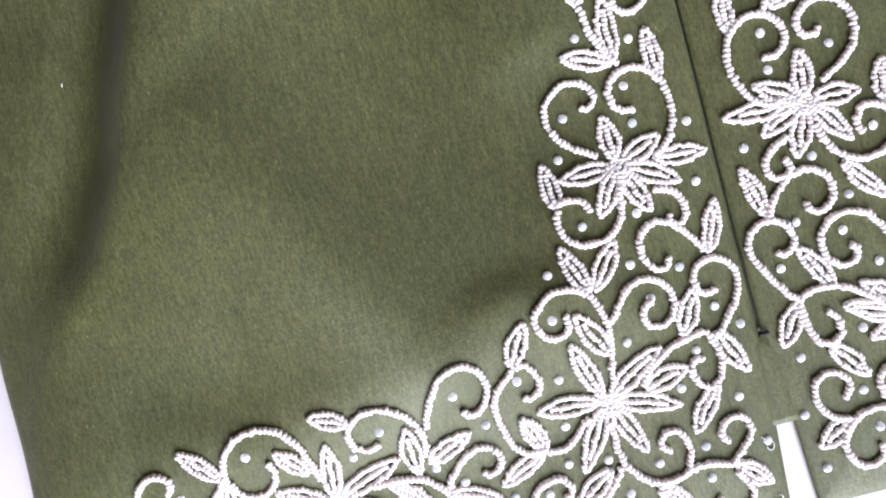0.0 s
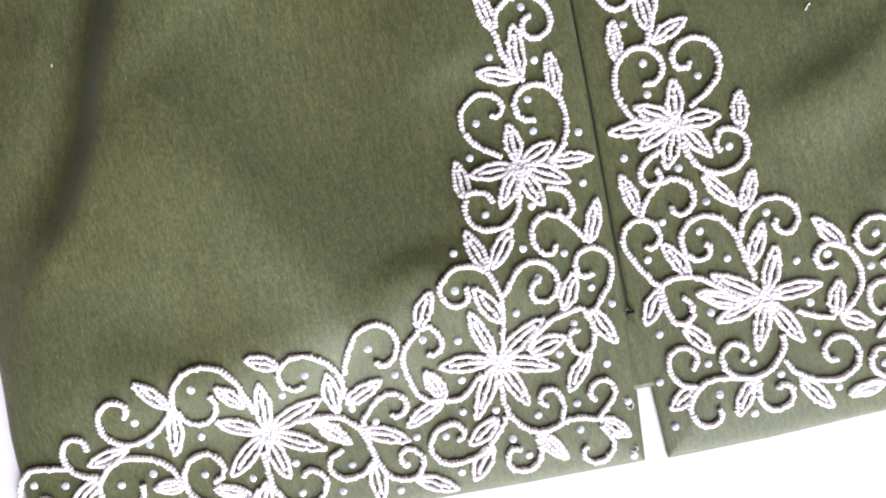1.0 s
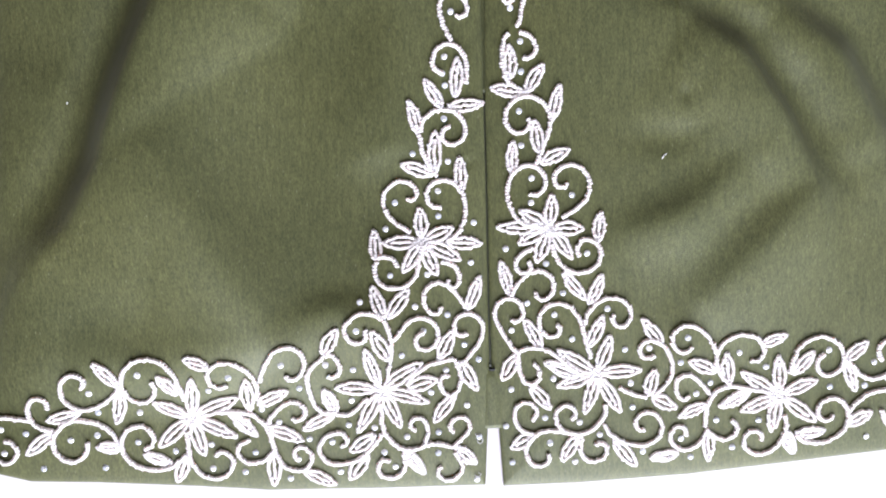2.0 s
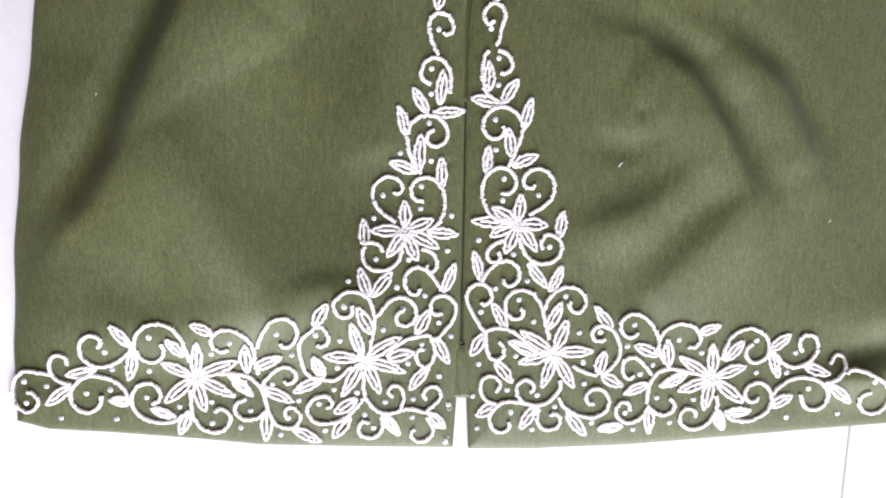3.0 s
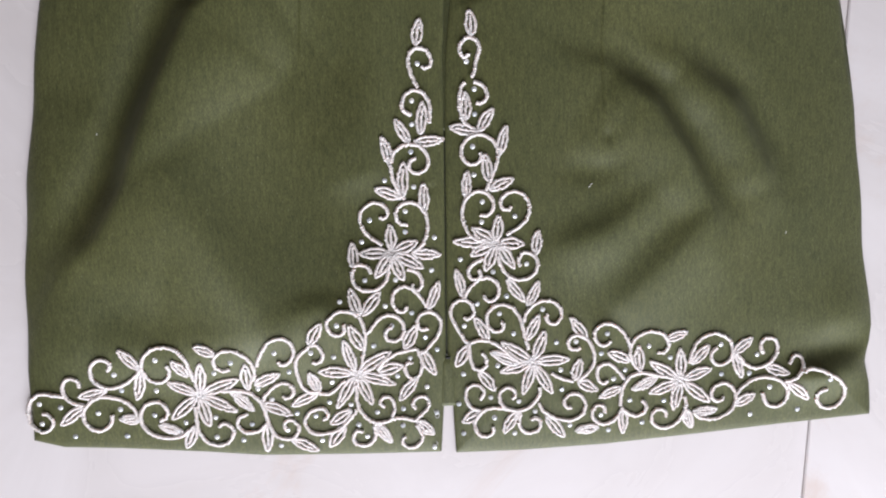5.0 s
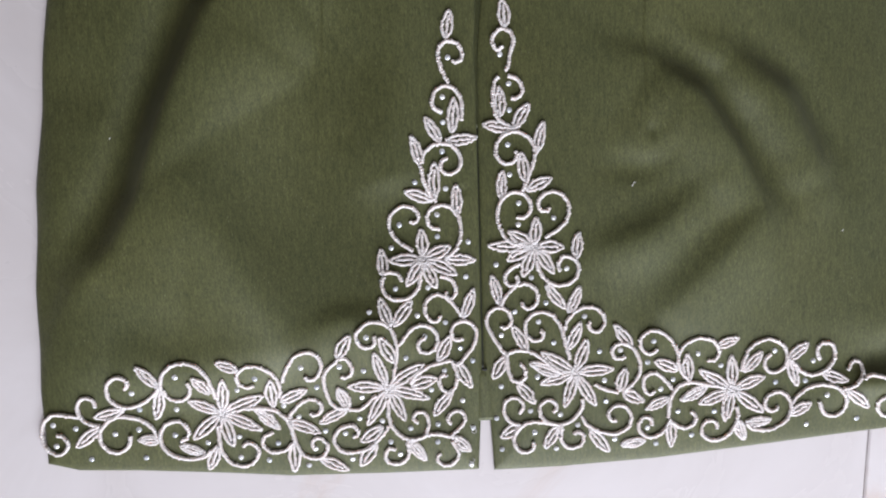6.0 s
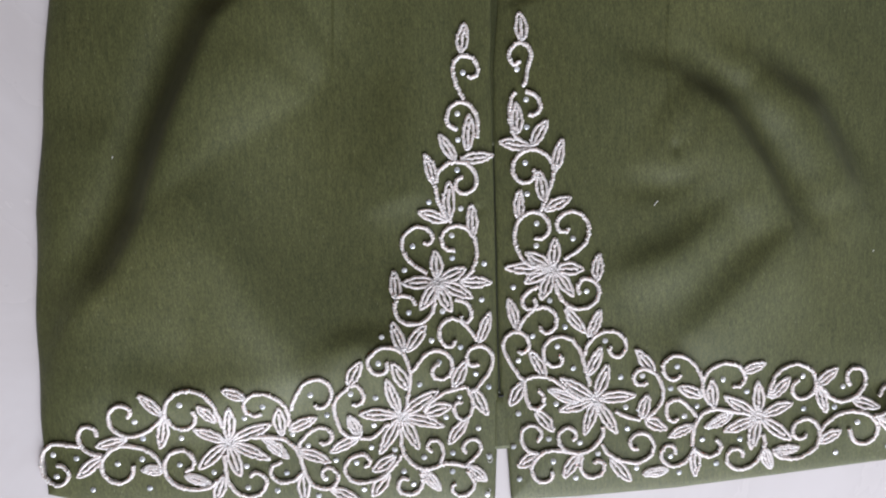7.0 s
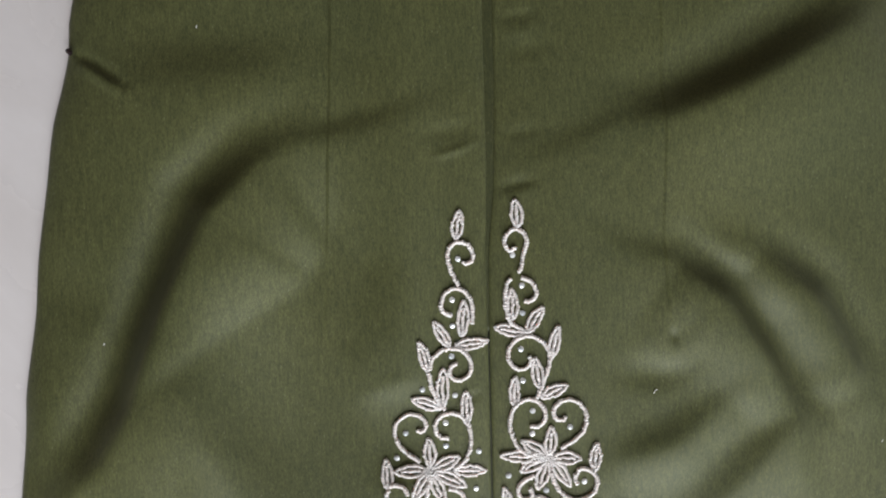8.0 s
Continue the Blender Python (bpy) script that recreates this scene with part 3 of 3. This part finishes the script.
leaf(131.3, 15.5, 135.0, 4.8, 5.9, True)
leaf(135.8, 14.1, 149.1, 14.8, 5.1, True)
leaf(-49.7, 100.5, -50.3, 113.5, 5.4)
leaf(-47.0, 75.1, -52.0, 89.2, 5.6)
leaf(-45.5, 75.5, -36.2, 87.1, 5.9)
leaf(-45.5, 56.1, -52.8, 69.5, 6.2)
leaf(-10.5, 76.7, -4.5, 91.0, 5.6)
leaf(-24.0, 55.7, -17.5, 67.8, 5.9)
leaf(8.7, 82.2, 5.1, 97.2, 5.1)
leaf(21.6, 58.3, 14.7, 71.2, 5.4)
leaf(32.6, 91.8, 41.9, 79.4, 5.1)
leaf(43.2, 76.9, 49.6, 90.3, 5.1)
leaf(42.1, 58.0, 49.6, 71.8, 5.4)
leaf(48.0, 104.7, 49.7, 117.6, 5.4)
leaf(-18.5, 107.2, -3.0, 105.8, 5.4)
leaf(-18.2, 165.8, -25.4, 178.0, 5.1)
leaf(-15.6, 166.3, 0.1, 167.5, 5.4)
leaf(-12.4, 170.4, -10.6, 187.0, 5.6)
leaf(-28.9, 154.7, -32.6, 168.8, 5.1)
leaf(-23.4, 136.8, -37.1, 142.0, 5.6)
leaf(-22.3, 137.9, -21.5, 155.5, 5.9)
leaf(-11.3, 128.9, -11.3, 144.5, 5.4)
leaf(18.3, 170.7, 3.7, 173.9, 5.4)
leaf(18.8, 170.7, 26.7, 182.9, 5.4)
leaf(29.7, 158.1, 33.4, 173.6, 5.1)
leaf(23.9, 144.7, 21.9, 159.0, 5.6)
leaf(24.3, 140.0, 36.7, 145.6, 5.4)
leaf(11.7, 135.4, 12.4, 150.0, 5.1)
leaf(-13.5, 216.5, -11.2, 230.1, 5.6)
leaf(16.0, 221.0, 15.0, 234.1, 5.9)
leaf(11.9, 177.2, 12.3, 191.6, 5.6)
# flowers: centre, then the tips of the petals
bloom = flower(-134.3, 34.6)
petal(bloom, -134.3, 34.6, -131.3, 52.8)
petal(bloom, -134.3, 34.6, -112.6, 42.9)
petal(bloom, -134.3, 34.6, -115.1, 24.5)
petal(bloom, -134.3, 34.6, -129.7, 16.6)
petal(bloom, -134.3, 34.6, -149.5, 21.4)
petal(bloom, -134.3, 34.6, -149.6, 41.9)
bloom = flower(-50.2, 43.0)
petal(bloom, -50.2, 43.0, -56.3, 61.7)
petal(bloom, -50.2, 43.0, -31.5, 54.4)
petal(bloom, -50.2, 43.0, -29.5, 36.2)
petal(bloom, -50.2, 43.0, -42.2, 25.4)
petal(bloom, -50.2, 43.0, -61.3, 24.1)
petal(bloom, -50.2, 43.0, -70.1, 44.9)
bloom = flower(-29.5, 107.9)
petal(bloom, -29.5, 107.9, -29.9, 122.8)
petal(bloom, -29.5, 107.9, -15.7, 113.4)
petal(bloom, -29.5, 107.9, -12.8, 99.1)
petal(bloom, -29.5, 107.9, -23.4, 93.0)
petal(bloom, -29.5, 107.9, -38.2, 95.0)
petal(bloom, -29.5, 107.9, -46.3, 107.7)
bloom = flower(46.1, 45.9)
petal(bloom, 46.1, 45.9, 52.5, 62.5)
petal(bloom, 46.1, 45.9, 65.9, 46.6)
petal(bloom, 46.1, 45.9, 56.4, 28.0)
petal(bloom, 46.1, 45.9, 40.2, 28.1)
petal(bloom, 46.1, 45.9, 28.3, 40.5)
petal(bloom, 46.1, 45.9, 28.9, 57.2)
bloom = flower(128.3, 32.3)
petal(bloom, 128.3, 32.3, 127.6, 50.2)
petal(bloom, 128.3, 32.3, 145.3, 38.3)
petal(bloom, 128.3, 32.3, 144.6, 19.6)
petal(bloom, 128.3, 32.3, 124.4, 15.7)
petal(bloom, 128.3, 32.3, 110.7, 25.5)
petal(bloom, 128.3, 32.3, 111.0, 43.4)
bloom = flower(27.0, 111.3)
petal(bloom, 27.0, 111.3, 28.4, 125.7)
petal(bloom, 27.0, 111.3, 41.7, 110.6)
petal(bloom, 27.0, 111.3, 36.4, 97.7)
petal(bloom, 27.0, 111.3, 21.0, 96.8)
petal(bloom, 27.0, 111.3, 13.2, 105.1)
petal(bloom, 27.0, 111.3, 4.5, 112.6)
petal(bloom, 27.0, 111.3, 14.2, 119.6)
# rhinestones
rhinestone(-219.4, 31.9)
rhinestone(-207.8, 30.0)
rhinestone(-218.6, 21.2)
rhinestone(-188.4, 26.1)
rhinestone(-201.7, 13.5)
rhinestone(-174.4, 12.7)
rhinestone(-177.2, 47.6)
rhinestone(-174.8, 38.5)
rhinestone(-176.5, 27.9)
rhinestone(-154.5, 55.3)
rhinestone(-156.6, 37.7)
rhinestone(-158.9, 23.9)
rhinestone(-142.7, 19.1)
rhinestone(-126.7, 21.3)
rhinestone(-126.8, 10.3)
rhinestone(-125.0, 46.9)
rhinestone(-115.4, 52.7)
rhinestone(-112.6, 7.9)
rhinestone(-107.4, 16.8)
rhinestone(-92.6, 3.9)
rhinestone(-88.6, 12.7)
rhinestone(-83.0, 21.9)
rhinestone(-95.9, 30.3)
rhinestone(-103.0, 36.9)
rhinestone(-92.6, 57.0)
rhinestone(-85.7, 46.0)
rhinestone(-73.8, 55.8)
rhinestone(-62.0, 52.7)
rhinestone(-63.5, 38.5)
rhinestone(-65.4, 27.3)
rhinestone(-73.0, 19.9)
rhinestone(-70.1, 5.9)
rhinestone(-53.9, 25.5)
rhinestone(-50.1, 14.1)
rhinestone(-45.5, 7.1)
rhinestone(-39.7, 20.7)
rhinestone(-26.0, 12.6)
rhinestone(-25.5, 22.1)
rhinestone(-28.1, 40.4)
rhinestone(-21.1, 49.9)
rhinestone(-40.3, 58.1)
rhinestone(-6.3, 54.0)
rhinestone(-12.4, 60.9)
rhinestone(-12.3, 33.6)
rhinestone(-7.3, 18.7)
rhinestone(-9.0, -0.8)
rhinestone(7.9, 39.8)
rhinestone(26.7, 44.1)
rhinestone(5.0, 23.0)
rhinestone(22.5, 26.4)
rhinestone(38.0, 23.7)
rhinestone(24.4, 14.9)
rhinestone(7.3, 6.4)
rhinestone(35.5, 5.6)
rhinestone(46.9, 17.6)
rhinestone(35.6, 61.7)
rhinestone(59.0, 56.0)
rhinestone(69.8, 56.1)
rhinestone(61.3, 40.6)
rhinestone(61.9, 29.5)
rhinestone(66.3, 8.9)
rhinestone(88.0, 5.2)
rhinestone(83.6, 14.0)
rhinestone(90.7, 34.5)
rhinestone(97.1, 39.3)
rhinestone(86.8, 60.2)
rhinestone(110.1, 52.4)
rhinestone(107.0, 8.9)
rhinestone(99.7, 21.9)
rhinestone(119.0, 20.9)
rhinestone(83.6, 49.2)
rhinestone(122.3, 45.3)
rhinestone(150.9, 51.6)
rhinestone(151.5, 34.8)
rhinestone(167.4, 34.7)
rhinestone(171.5, 45.2)
rhinestone(178.7, 26.6)
rhinestone(168.6, 10.9)
rhinestone(195.7, 12.7)
rhinestone(210.8, 30.8)
rhinestone(-57.5, 82.6)
rhinestone(-43.9, 93.4)
rhinestone(-45.2, 113.9)
rhinestone(-33.6, 79.4)
rhinestone(-27.6, 93.1)
rhinestone(-59.6, 70.1)
rhinestone(-30.4, 68.4)
rhinestone(-19.5, 74.8)
rhinestone(-8.1, 97.5)
rhinestone(-6.2, 115.2)
rhinestone(-21.7, 118.6)
rhinestone(7.6, 103.0)
rhinestone(25.1, 95.7)
rhinestone(16.3, 78.4)
rhinestone(8.9, 66.4)
rhinestone(28.1, 72.8)
rhinestone(32.1, 82.5)
rhinestone(51.6, 74.6)
rhinestone(43.2, 99.6)
rhinestone(-31.8, 146.3)
rhinestone(-40.6, 125.3)
rhinestone(-16.5, 175.5)
rhinestone(-17.5, 161.1)
rhinestone(-16.5, 142.5)
rhinestone(-21.4, 129.7)
rhinestone(-17.5, 180.7)
rhinestone(15.6, 163.2)
rhinestone(16.0, 148.2)
rhinestone(20.1, 133.7)
rhinestone(19.5, 122.9)
rhinestone(37.4, 125.6)
rhinestone(-12.8, 207.2)
rhinestone(-16.3, 187.9)
rhinestone(13.3, 207.9)
rhinestone(17.1, 193.4)
rhinestone(17.0, 180.3)

# ---- floor ----
floor = tagged(new("floor"), "polished white marble-look floor tiles with thin grey joints", "floor", kind="structure")
TURN = -4.5
AT = (0.2187, 0.18)
lay = pose(AT[0], AT[1], 0, 0, 0, TURN)
floor.matrix_basis = lay
bed = mesh_object("grout_bed", [(-3, -3, -0.0022), (3, -3, -0.0022), (3, 3, -0.0022), (-3, 3, -0.0022), (-3, -3, -0.03), (3, -3, -0.03), (3, 3, -0.03), (-3, 3, -0.03)],
                  [(0, 1, 2, 3), (4, 7, 6, 5), (0, 4, 5, 1), (1, 5, 6, 2), (2, 6, 7, 3), (3, 7, 4, 0)], GROUT, floor, False)
SIZE, JOINT, ROUND = 0.6, 0.0008, 0.0007
a, b = SIZE / 2 - JOINT / 2, SIZE / 2 - JOINT / 2 - ROUND
tile_verts = [(sx * r, sy * r, z) for r, z in ((b, 0.0), (a, -ROUND), (a, -0.009)) for sx, sy in ((-1, -1), (1, -1), (1, 1), (-1, 1))]
tile_faces = [(0, 1, 2, 3)] + [(i + j, i + 4 + j, i + 4 + (j + 1) % 4, i + (j + 1) % 4) for i in (0, 4) for j in range(4)]
tile_mesh = bpy.data.meshes.new("tile")
tile_mesh.from_pydata(tile_verts, [], tile_faces)
tile_mesh.materials.append(MARBLE)
for i in range(-4, 4):
    for j in range(-2, 5):
        tile = new("tile", tile_mesh)
        tile.parent = floor
        tile.matrix_basis = pose((i + 0.5) * SIZE, j * SIZE, 0)

# ---- unseen plain room added round it, to shape bounced light and reflections ----
# brown so that the satin reflects a dark, warm tone
PLASTER, pb, pt = material("unseen_brown_plaster", (0.25, 0.19, 0.135), 0.85)
rough_noise = node(pt, "ShaderNodeTexNoise", Scale=18.0, Detail=5.0)
pt.links.new(ramp(pt, rough_noise.outputs[0], 0.3, 0.7, (0.22, 0.165, 0.115), (0.28, 0.215, 0.155)), pb.inputs["Base Color"])


# light grey for an unseen wall that brightens the right front
BOUNCE_GREY, wb, wt = material("grey_bounce_paint", (0.5, 0.51, 0.5), 0.7)
paint_noise = node(wt, "ShaderNodeTexNoise", Scale=9.0, Detail=5.0)
wt.links.new(ramp(wt, paint_noise.outputs[0], 0.3, 0.7, (0.47, 0.48, 0.47), (0.53, 0.54, 0.53)), wb.inputs["Base Color"])


def block(name, x0, x1, y0, y1, z0, z1, label, mat=PLASTER):
    verts = [(x, y, z) for z in (z0, z1) for x, y in ((x0, y0), (x1, y0), (x1, y1), (x0, y1))]
    faces = [(3, 2, 1, 0), (4, 5, 6, 7)] + [(j, (j + 1) % 4, 4 + (j + 1) % 4, 4 + j) for j in range(4)]
    return tagged(mesh_object(name, verts, faces, mat, None, False), label, "wall", kind="structure")


XA, XB, YB, HIGH, THICK = -1.9, 0.95, 2.2, 2.7, 0.12
block("unseen_wall_west", XA - THICK, XA, WINDOW_Y - THICK, YB + THICK, 0, HIGH, "unseen brown plaster wall added beside the floor to tint reflections")
# added close by as a reflector, out of view
block("bounce_wall_east", XB, XB + THICK, WINDOW_Y - THICK, YB + THICK, 0, HIGH, "unseen light grey wall added to bounce light onto the blouse", BOUNCE_GREY)
block("unseen_wall_north", XA, XB, YB, YB + THICK, 0, HIGH, "unseen brown plaster wall added behind the floor to tint reflections")
low, high = WINDOW_X - WINDOW_WIDE / 2, WINDOW_X + WINDOW_WIDE / 2
block("unseen_wall_south", XA, low, WINDOW_Y - THICK, WINDOW_Y, 0, HIGH, "unseen brown plaster wall added next to the window opening")
block("unseen_wall_south", high, XB, WINDOW_Y - THICK, WINDOW_Y, 0, HIGH, "unseen brown plaster wall added next to the window opening")
block("unseen_wall_south", low, high, WINDOW_Y - THICK, WINDOW_Y, 0, WINDOW_LOW, "unseen brown plaster wall added under the window opening")
block("unseen_wall_south", low, high, WINDOW_Y - THICK, WINDOW_Y, WINDOW_HIGH, HIGH, "unseen brown plaster wall added over the window opening")
tagged(block("ceiling", XA - THICK, XB + THICK, WINDOW_Y - THICK, YB + THICK, HIGH, HIGH + 0.1, "unseen brown plastered ceiling, added to close the room"), category="ceiling")
